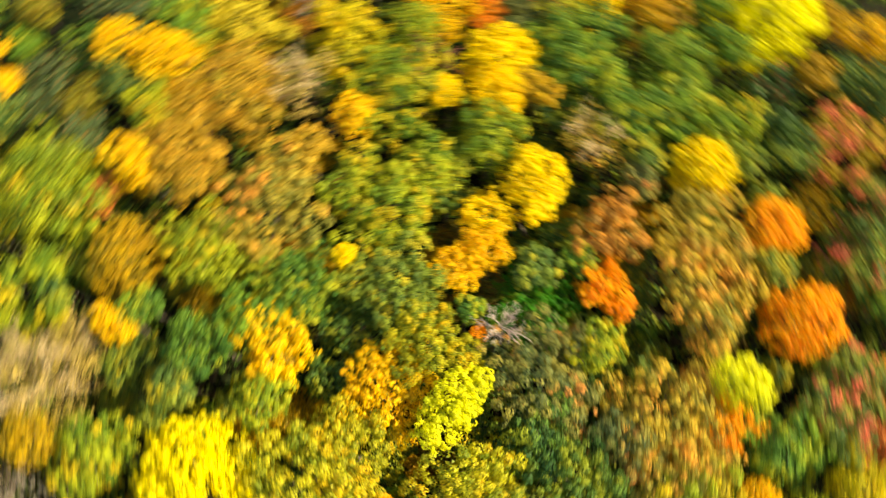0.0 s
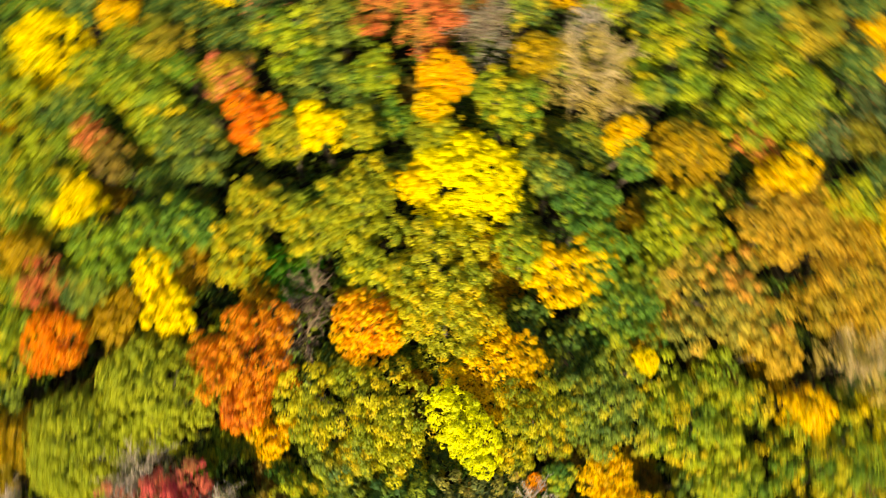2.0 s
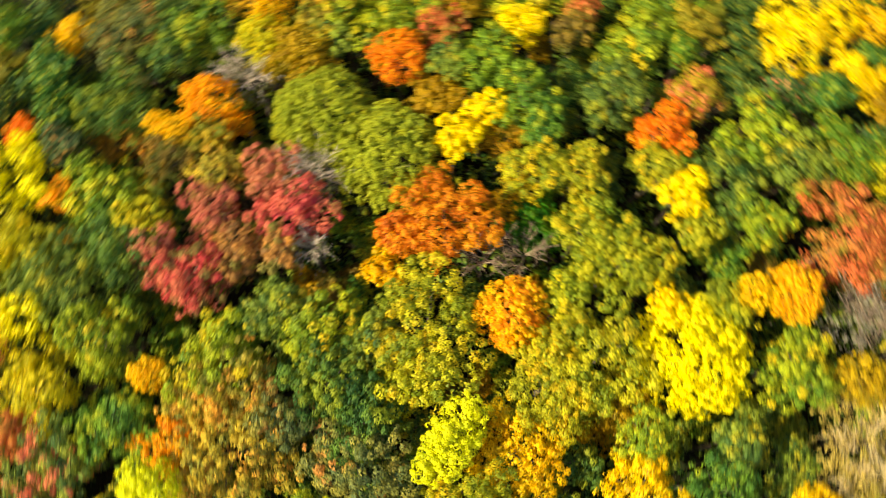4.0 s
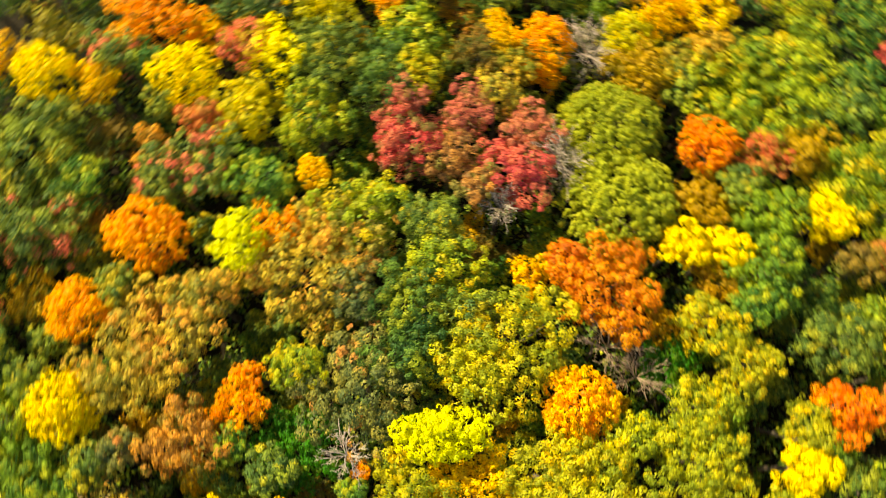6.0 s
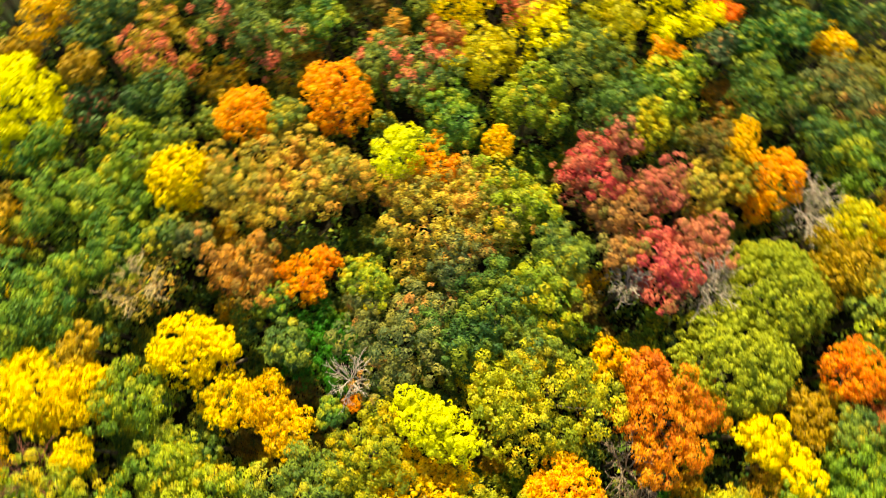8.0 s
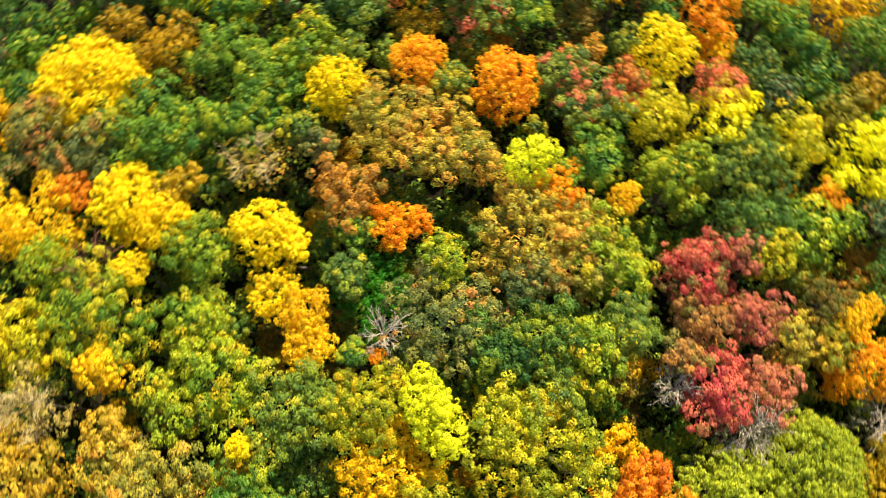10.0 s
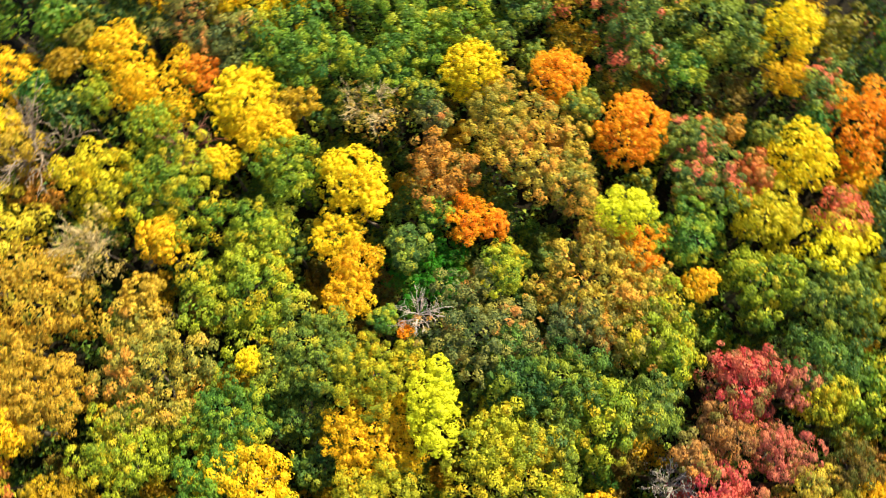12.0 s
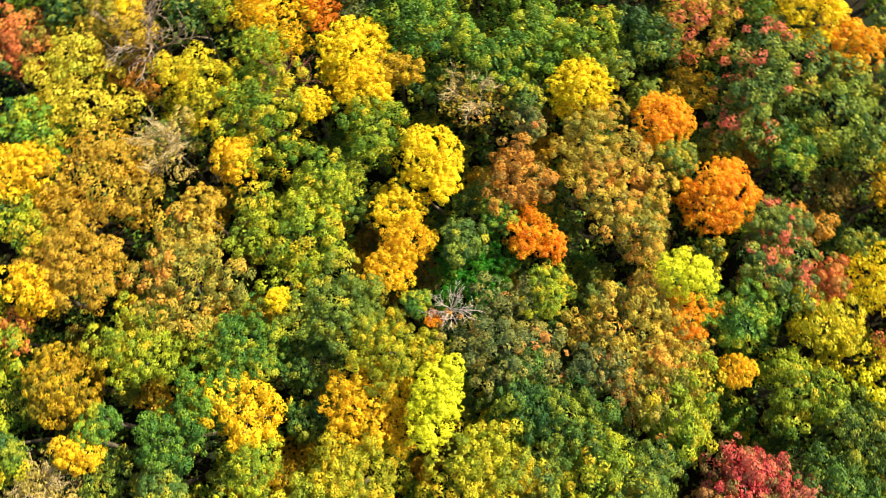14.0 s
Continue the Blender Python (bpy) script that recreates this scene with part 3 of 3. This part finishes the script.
oak(33.2, -17.7, 16.9, 2.9, "ochre")
oak(37.0, 17.4, 17.3, 4.1, "peach")
maple(-41.0, 4.7, 17.9, 4.0, "amber")
understory(11.5, -35.2, 14.8, 2.7, "amber")
oak(3.2, -37.1, 17.4, 4.3, "fresh")
maple(24.8, -28.4, 18.3, 5.4, "sage")
oak(8.2, 43.2, 17.2, 3.7, "green")
maple(-31.7, -23.6, 17.6, 3.2, "amberlit")
dead_tree(-18.4, 39.7, 16.8, 3.0, "red")
understory(14.3, -35.2, 14.8, 2.8, "amber")
maple(39.1, -9.8, 17.0, 2.8, "ygb")
oak(37.4, 22.3, 17.1, 3.5, "peach")
thin_tree(-42.0, -6.0, 15.6, 3.3, "tan")
thin_tree(-31.9, 31.7, 17.0, 4.1, "tan")
maple(-10.9, 44.0, 17.9, 4.3, "yellow")
oak(40.8, -6.3, 17.4, 4.3, "deep")
oak(-27.3, -30.6, 17.0, 3.0, "yg")
oak(-40.9, 17.8, 17.8, 5.3, "honey")
oak(-13.9, -38.5, 17.1, 3.3, "flame")
oak(-22.6, -34.3, 17.4, 4.3, "deep")
oak(20.1, 41.8, 16.7, 2.3, "olive")
oak(11.3, 45.3, 17.5, 4.5, "green")
oak(42.1, 10.9, 17.4, 4.3, "chartreuse")
oak(-6.9, -40.4, 17.3, 3.8, "olive")
oak(0.3, 46.9, 17.2, 3.7, "green")
oak(13.0, -38.7, 16.8, 2.4, "olive")
oak(36.3, -20.9, 16.8, 2.6, "tan")
oak(8.5, -40.3, 17.4, 4.1, "fresh")
oak(38.8, -17.1, 17.1, 3.2, "brown")
understory(24.9, 40.5, 12.1, 2.4, "olive")
understory(33.2, 33.5, 12.2, 2.6, "olive")
understory(41.7, -12.9, 13.5, 3.0, "olive")
maple(-40.6, -16.8, 17.4, 2.8, "amber")
oak(42.7, 16.2, 16.9, 2.7, "salmon")
maple(18.4, -37.6, 17.6, 3.2, "flame")
oak(-45.8, -1.9, 16.6, 1.9, "deep")
understory(-1.1, -42.7, 12.5, 3.2, "deep")
understory(35.0, -25.1, 11.8, 2.0, "amberlit")
thin_tree(-43.7, -11.0, 16.3, 5.5, "tan")
oak(17.0, 45.3, 17.6, 4.4, "yg")
understory(3.3, 48.8, 11.8, 2.0, "pale")
oak(45.2, -0.2, 17.6, 4.8, "olive")
maple(-21.8, 43.9, 17.5, 3.0, "fresh")
maple(39.1, -20.4, 17.0, 1.7, "gold")
oak(-39.7, 28.0, 18.1, 6.1, "honey")
oak(-45.5, 15.1, 17.1, 3.4, "gold")
oak(-29.6, 39.8, 17.6, 4.8, "chartreuse")
oak(-3.9, 50.2, 18.1, 6.1, "green")
maple(37.5, -24.7, 17.6, 3.5, "orange")
oak(-43.4, 23.4, 17.2, 3.5, "honey")
understory(37.6, 33.1, 12.0, 2.2, "rust")
maple(29.6, -33.9, 17.9, 4.2, "amber")
oak(14.7, -42.8, 17.4, 2.9, "salmon")
oak(35.8, 35.7, 17.4, 4.3, "peach")
oak(45.3, -10.8, 17.0, 4.5, "yg")
oak(9.1, 51.2, 17.6, 4.8, "green")
thin_tree(-40.3, -23.6, 15.8, 4.0, "brown", leaves="grey")
understory(30.5, 41.2, 12.4, 3.0, "amber")
understory(-48.4, 10.4, 14.0, 2.7, "salmon")
understory(43.8, 23.6, 12.2, 2.7, "rust")
maple(41.6, -20.5, 17.0, 1.7, "gold")
thin_tree(35.1, -29.9, 15.5, 3.2, "grey")
oak(26.8, -37.5, 16.9, 2.6, "olive")
understory(-15.0, 49.2, 16.5, 2.4, "rust2")
understory(39.7, 32.6, 11.7, 1.7, "rust")
oak(40.5, 31.6, 17.1, 3.5, "green")
oak(-10.8, 51.3, 17.3, 4.0, "bronze")
oak(21.7, -41.0, 17.4, 4.3, "yg")
oak(46.4, 20.1, 16.6, 2.0, "olive")
maple(5.7, -46.3, 17.4, 2.8, "yellow")
understory(3.2, -46.6, 11.8, 2.0, "amber")
oak(24.9, 46.6, 17.4, 4.2, "deep")
oak(-49.9, -3.0, 17.8, 5.3, "yg")
oak(-20.4, 48.5, 17.7, 4.9, "gold")
oak(-16.6, -44.4, 17.1, 3.4, "peachgold")
oak(0.1, -47.2, 16.9, 2.8, "brown")
oak(-24.5, -41.1, 17.5, 4.4, "yg")
understory(44.5, -19.0, 11.9, 2.1, "rust")
oak(-7.8, -47.3, 17.4, 4.1, "yg")
oak(48.1, 5.3, 17.5, 3.9, "lemon")
maple(48.7, 16.5, 17.8, 3.8, "yellow")
oak(-47.3, 22.5, 17.1, 3.5, "yg")
maple(-45.2, -21.2, 17.4, 2.6, "olive")
maple(34.3, -34.3, 17.6, 3.3, "chartreuse")
thin_tree(-48.6, -14.5, 15.4, 2.9, "grey")
oak(28.7, -39.5, 16.9, 2.8, "tan")
oak(-29.9, -39.3, 17.4, 4.1, "olive")
oak(27.0, -40.7, 16.9, 2.8, "yg")
oak(-37.5, -32.4, 18.0, 5.9, "salmon")
oak(51.0, 8.3, 17.2, 3.4, "peachgold")
maple(35.8, -39.4, 17.6, 2.9, "gold")
maple(-1.9, 56.1, 17.3, 2.5, "yellow")
understory(46.4, 28.2, 12.4, 3.0, "brown")
oak(4.5, 56.7, 17.4, 4.2, "amber")
understory(49.6, -9.4, 15.5, 2.0, "orange")
oak(13.7, -48.2, 17.1, 3.2, "amber")
oak(52.1, -2.0, 17.8, 4.2, "chartreuse")
oak(55.4, -9.9, 18.2, 4.8, "lemon")
oak(-43.2, -28.3, 17.0, 3.0, "bronze")
oak(-0.9, -50.9, 16.7, 2.3, "salmon")
understory(48.5, -18.7, 12.4, 3.0, "rust")
maple(-47.8, 28.5, 17.8, 3.8, "gold")
oak(8.6, -50.1, 17.5, 4.4, "yg")
oak(-54.4, 7.8, 18.5, 7.3, "yg")
oak(31.2, 48.4, 17.7, 5.1, "peachgold")
understory(-38.3, 42.5, 12.5, 3.2, "rust")
oak(-27.3, 50.3, 17.0, 2.9, "yg")
oak(19.6, -47.5, 17.9, 5.7, "yg")
oak(48.1, -22.1, 17.6, 4.8, "deep")
oak(25.8, -45.1, 17.1, 3.3, "yg")
dead_tree(-35.8, 45.5, 17.2, 5.4, "brown")
oak(-53.1, -13.9, 17.0, 3.2, "yg")
oak(39.6, 42.4, 18.2, 6.6, "peach")
oak(30.5, -43.9, 16.9, 2.8, "honey")
oak(-14.3, 56.8, 17.6, 4.8, "bronze")
oak(44.3, -30.5, 17.2, 3.6, "deep")
oak(35.5, -45.2, 18.4, 4.4, "gold")
oak(42.0, -33.5, 17.2, 3.7, "green")
oak(-43.6, 39.5, 18.2, 6.5, "straw")
oak(2.0, -53.6, 17.1, 3.3, "yg")
maple(-5.7, 59.5, 18.5, 6.2, "yellow")
maple(-23.8, 54.5, 17.7, 3.7, "gold")
understory(-51.7, -21.2, 11.9, 2.1, "amber")
oak(-48.4, 34.1, 17.4, 4.3, "green")
oak(46.9, 36.3, 18.1, 6.3, "olive")
understory(56.4, 12.9, 12.2, 2.6, "gold")
oak(41.0, -41.6, 17.3, 3.6, "honey")
oak(8.1, -54.1, 17.8, 5.5, "yg")
understory(52.6, 26.9, 15.8, 2.9, "gold")
oak(-2.0, -55.3, 17.1, 3.3, "deep")
oak(-15.0, -53.5, 17.1, 3.4, "tan")
oak(-9.1, -55.0, 17.8, 5.4, "yg")
oak(54.8, 23.9, 17.1, 3.5, "peach")
maple(-55.0, -19.2, 18.4, 5.0, "gold")
oak(-37.8, 49.3, 16.6, 2.0, "yellow")
maple(-40.0, -41.2, 17.6, 2.9, "chartreuse")
oak(16.8, -53.9, 17.4, 4.3, "deep")
oak(-60.1, 1.6, 17.3, 4.0, "deep")
maple(17.7, 62.7, 18.6, 6.6, "lemon")
understory(-59.3, -7.9, 12.1, 2.5, "rust")
oak(25.1, -51.2, 18.0, 6.1, "yg")
oak(-41.5, 47.7, 17.4, 4.1, "tan")
oak(58.7, 18.0, 17.7, 5.2, "orange")
oak(50.5, -29.9, 17.7, 5.0, "bronze")
oak(-51.3, -30.4, 17.9, 5.7, "olive")
maple(55.0, 31.8, 17.8, 3.4, "yellow")
oak(62.1, 6.8, 17.3, 3.9, "green")
oak(40.8, -50.2, 17.6, 5.2, "honey")
oak(44.2, -40.8, 17.2, 3.6, "yg")
maple(-17.8, 64.7, 17.8, 3.8, "gold")
maple(-50.8, -36.2, 18.0, 4.6, "lemon")
oak(-64.7, 8.0, 17.5, 4.4, "tan")
oak(-56.5, -28.9, 16.8, 2.5, "gold")
oak(-28.3, -55.6, 18.2, 6.4, "yellow")
oak(-47.8, -40.6, 17.4, 5.2, "yg")
oak(-35.4, -51.5, 17.0, 3.1, "yellow")
oak(0.8, -62.5, 17.3, 4.0, "yg")
maple(-5.9, -63.2, 18.0, 4.4, "yellow")
oak(-51.4, 46.2, 17.5, 4.4, "salmon")
oak(14.7, 70.1, 16.9, 2.7, "gold")
oak(51.6, -38.9, 17.4, 4.3, "olive")
oak(66.4, 12.1, 17.0, 3.1, "gold")
oak(32.9, -56.6, 17.6, 4.8, "yg")
understory(-48.8, 51.8, 11.9, 2.2, "gold")
maple(-45.1, -48.5, 18.0, 4.4, "fresh")
oak(68.9, 15.1, 17.0, 3.1, "salmon")
oak(-0.3, -67.4, 17.3, 4.0, "yg")
oak(21.6, -64.5, 16.8, 2.5, "crimson")
maple(44.2, 49.2, 18.2, 4.2, "yellow")
oak(49.2, 45.6, 17.2, 3.6, "amberlit")
understory(56.8, -14.8, 16.2, 2.0, "flame")
maple(-62.6, -9.4, 17.8, 2.7, "gold")
maple(-65.0, -5.6, 17.4, 2.2, "gold")
maple(-54.4, 28.1, 17.8, 3.0, "gold")
oak(-38.0, 56.4, 17.6, 4.2, "gold")
oak(-37.8, 47.3, 17.2, 3.4, "honey")
# end of the listed trees


def fill():
    """Smaller trees where the listed crowns leave room; past the middle of the wood, where they run together, one body of trees."""
    woods = []
    for _ in range(22000):
        r, a = 88 * math.sqrt(dice.random()), dice.uniform(0, 6.2832)
        x, y = r * math.cos(a), 3 + r * math.sin(a)
        radius = dice.uniform(1.6, 2.9) if r < 52 else dice.uniform(2.1, 4.8)
        gap = min(math.hypot(x - u, y - v) - w for u, v, w, _ in standing)
        if gap < radius * (0.15 if r < 52 else 0.38):
            continue
        if r < 52:
            understory(x, y, dice.uniform(4.5, 9.4), radius, dice.choice(("deep", "green", "olive", "deep", "olive", "amber", "green", "brown")))
        else:
            colour = dice.choice(("deep", "green", "olive", "yg", "yg", "tan", "bronze", "gold", "amber", "peach", "olive", "yg", "green"))
            top = dice.uniform(14.5, 18.5)
            standing.append((x, y, radius, top))
            woods.append((x, y, top, radius, colour, dice.randrange(3), dice.uniform(0, 360)))
    return woods


def far_woods(woods):
    """The trees round about, joined into one body: crowns and trunks."""
    colours = sorted({w[4] for w in woods})
    points, sides, slots, count = [], [], [], 0

    def add(mesh, m, slot):
        nonlocal count
        co = np.empty(3 * len(mesh.vertices), np.float32)
        mesh.vertices.foreach_get("co", co)
        m = np.array(m)
        points.append(co.reshape(-1, 3) @ m[:3, :3].T + m[:3, 3])
        mesh.calc_loop_triangles()
        tri = np.empty(3 * len(mesh.loop_triangles), np.int32)
        mesh.loop_triangles.foreach_get("vertices", tri)
        sides.append(tri + count)
        slots.append(np.full(len(tri) // 3, slot, np.int32))
        count += len(mesh.vertices)

    for x, y, top, radius, colour, variant, turn in woods:
        base, half = lie(x, y), radius * 0.85
        add(CROWNS[("oak", sizes(radius, "wood_"))][variant], pose(x, y, top - half, 0, 0, turn) @ Matrix.Diagonal((radius * 1.05, radius * 1.05, radius, 1)), colours.index(colour))
        add(TRUNKS[variant], pose(x, y, base, 0, 0, turn) @ Matrix.Diagonal((top * 0.8, top * 0.8, top - base - half * 0.5, 1)), len(colours))
    mesh = bpy.data.meshes.new("woods")
    tri = np.concatenate(sides)
    mesh.vertices.add(count)
    mesh.vertices.foreach_set("co", np.concatenate(points).astype(np.float32).ravel())
    mesh.loops.add(len(tri))
    mesh.loops.foreach_set("vertex_index", tri)
    mesh.polygons.add(len(tri) // 3)
    mesh.polygons.foreach_set("loop_start", np.arange(0, len(tri), 3, dtype=np.int32))
    for name in colours:
        mesh.materials.append(LEAVES[name])
    mesh.materials.append(BARK)
    mesh.polygons.foreach_set("material_index", np.concatenate(slots))
    mesh.update(calc_edges=True)
    tagged(new("woods", mesh), "mixed autumn woods running on round about, green to gold", "woods", kind="stuff")


far_woods(fill())


def undergrowth():
    """The low green layer of saplings and shrubs under the trees, past counting."""
    rng = np.random.default_rng(5)
    clumps, sprays = 7600, 14
    r, a = 76 * np.sqrt(rng.uniform(size=clumps)), rng.uniform(0, 6.2832, clumps)
    x, y = r * np.cos(a), 3 + r * np.sin(a)
    z = np.array([lie(u, v) for u, v in zip(x, y)])
    size, tall = rng.uniform(0.6, 1.5, clumps), rng.uniform(0.6, 4.5, clumps)
    own = np.repeat(np.arange(clumps), sprays)
    way = rng.normal(size=(len(own), 3))
    way /= np.linalg.norm(way, axis=1, keepdims=True)
    way[:, 2] = np.abs(way[:, 2])
    place = np.stack([x, y, z], 1)[own] + way * size[own][:, None]
    place[:, 2] += tall[own] * rng.uniform(0.1, 1.0, len(own))
    mesh = leaf_mesh("undergrowth", place, way + rng.normal(0, 0.4, way.shape), 0.62, rng)
    mesh.materials.append(LEAVES["deep"])
    tagged(new("undergrowth", mesh), "dark green saplings and shrubs covering the forest floor", "undergrowth", kind="stuff")


undergrowth()
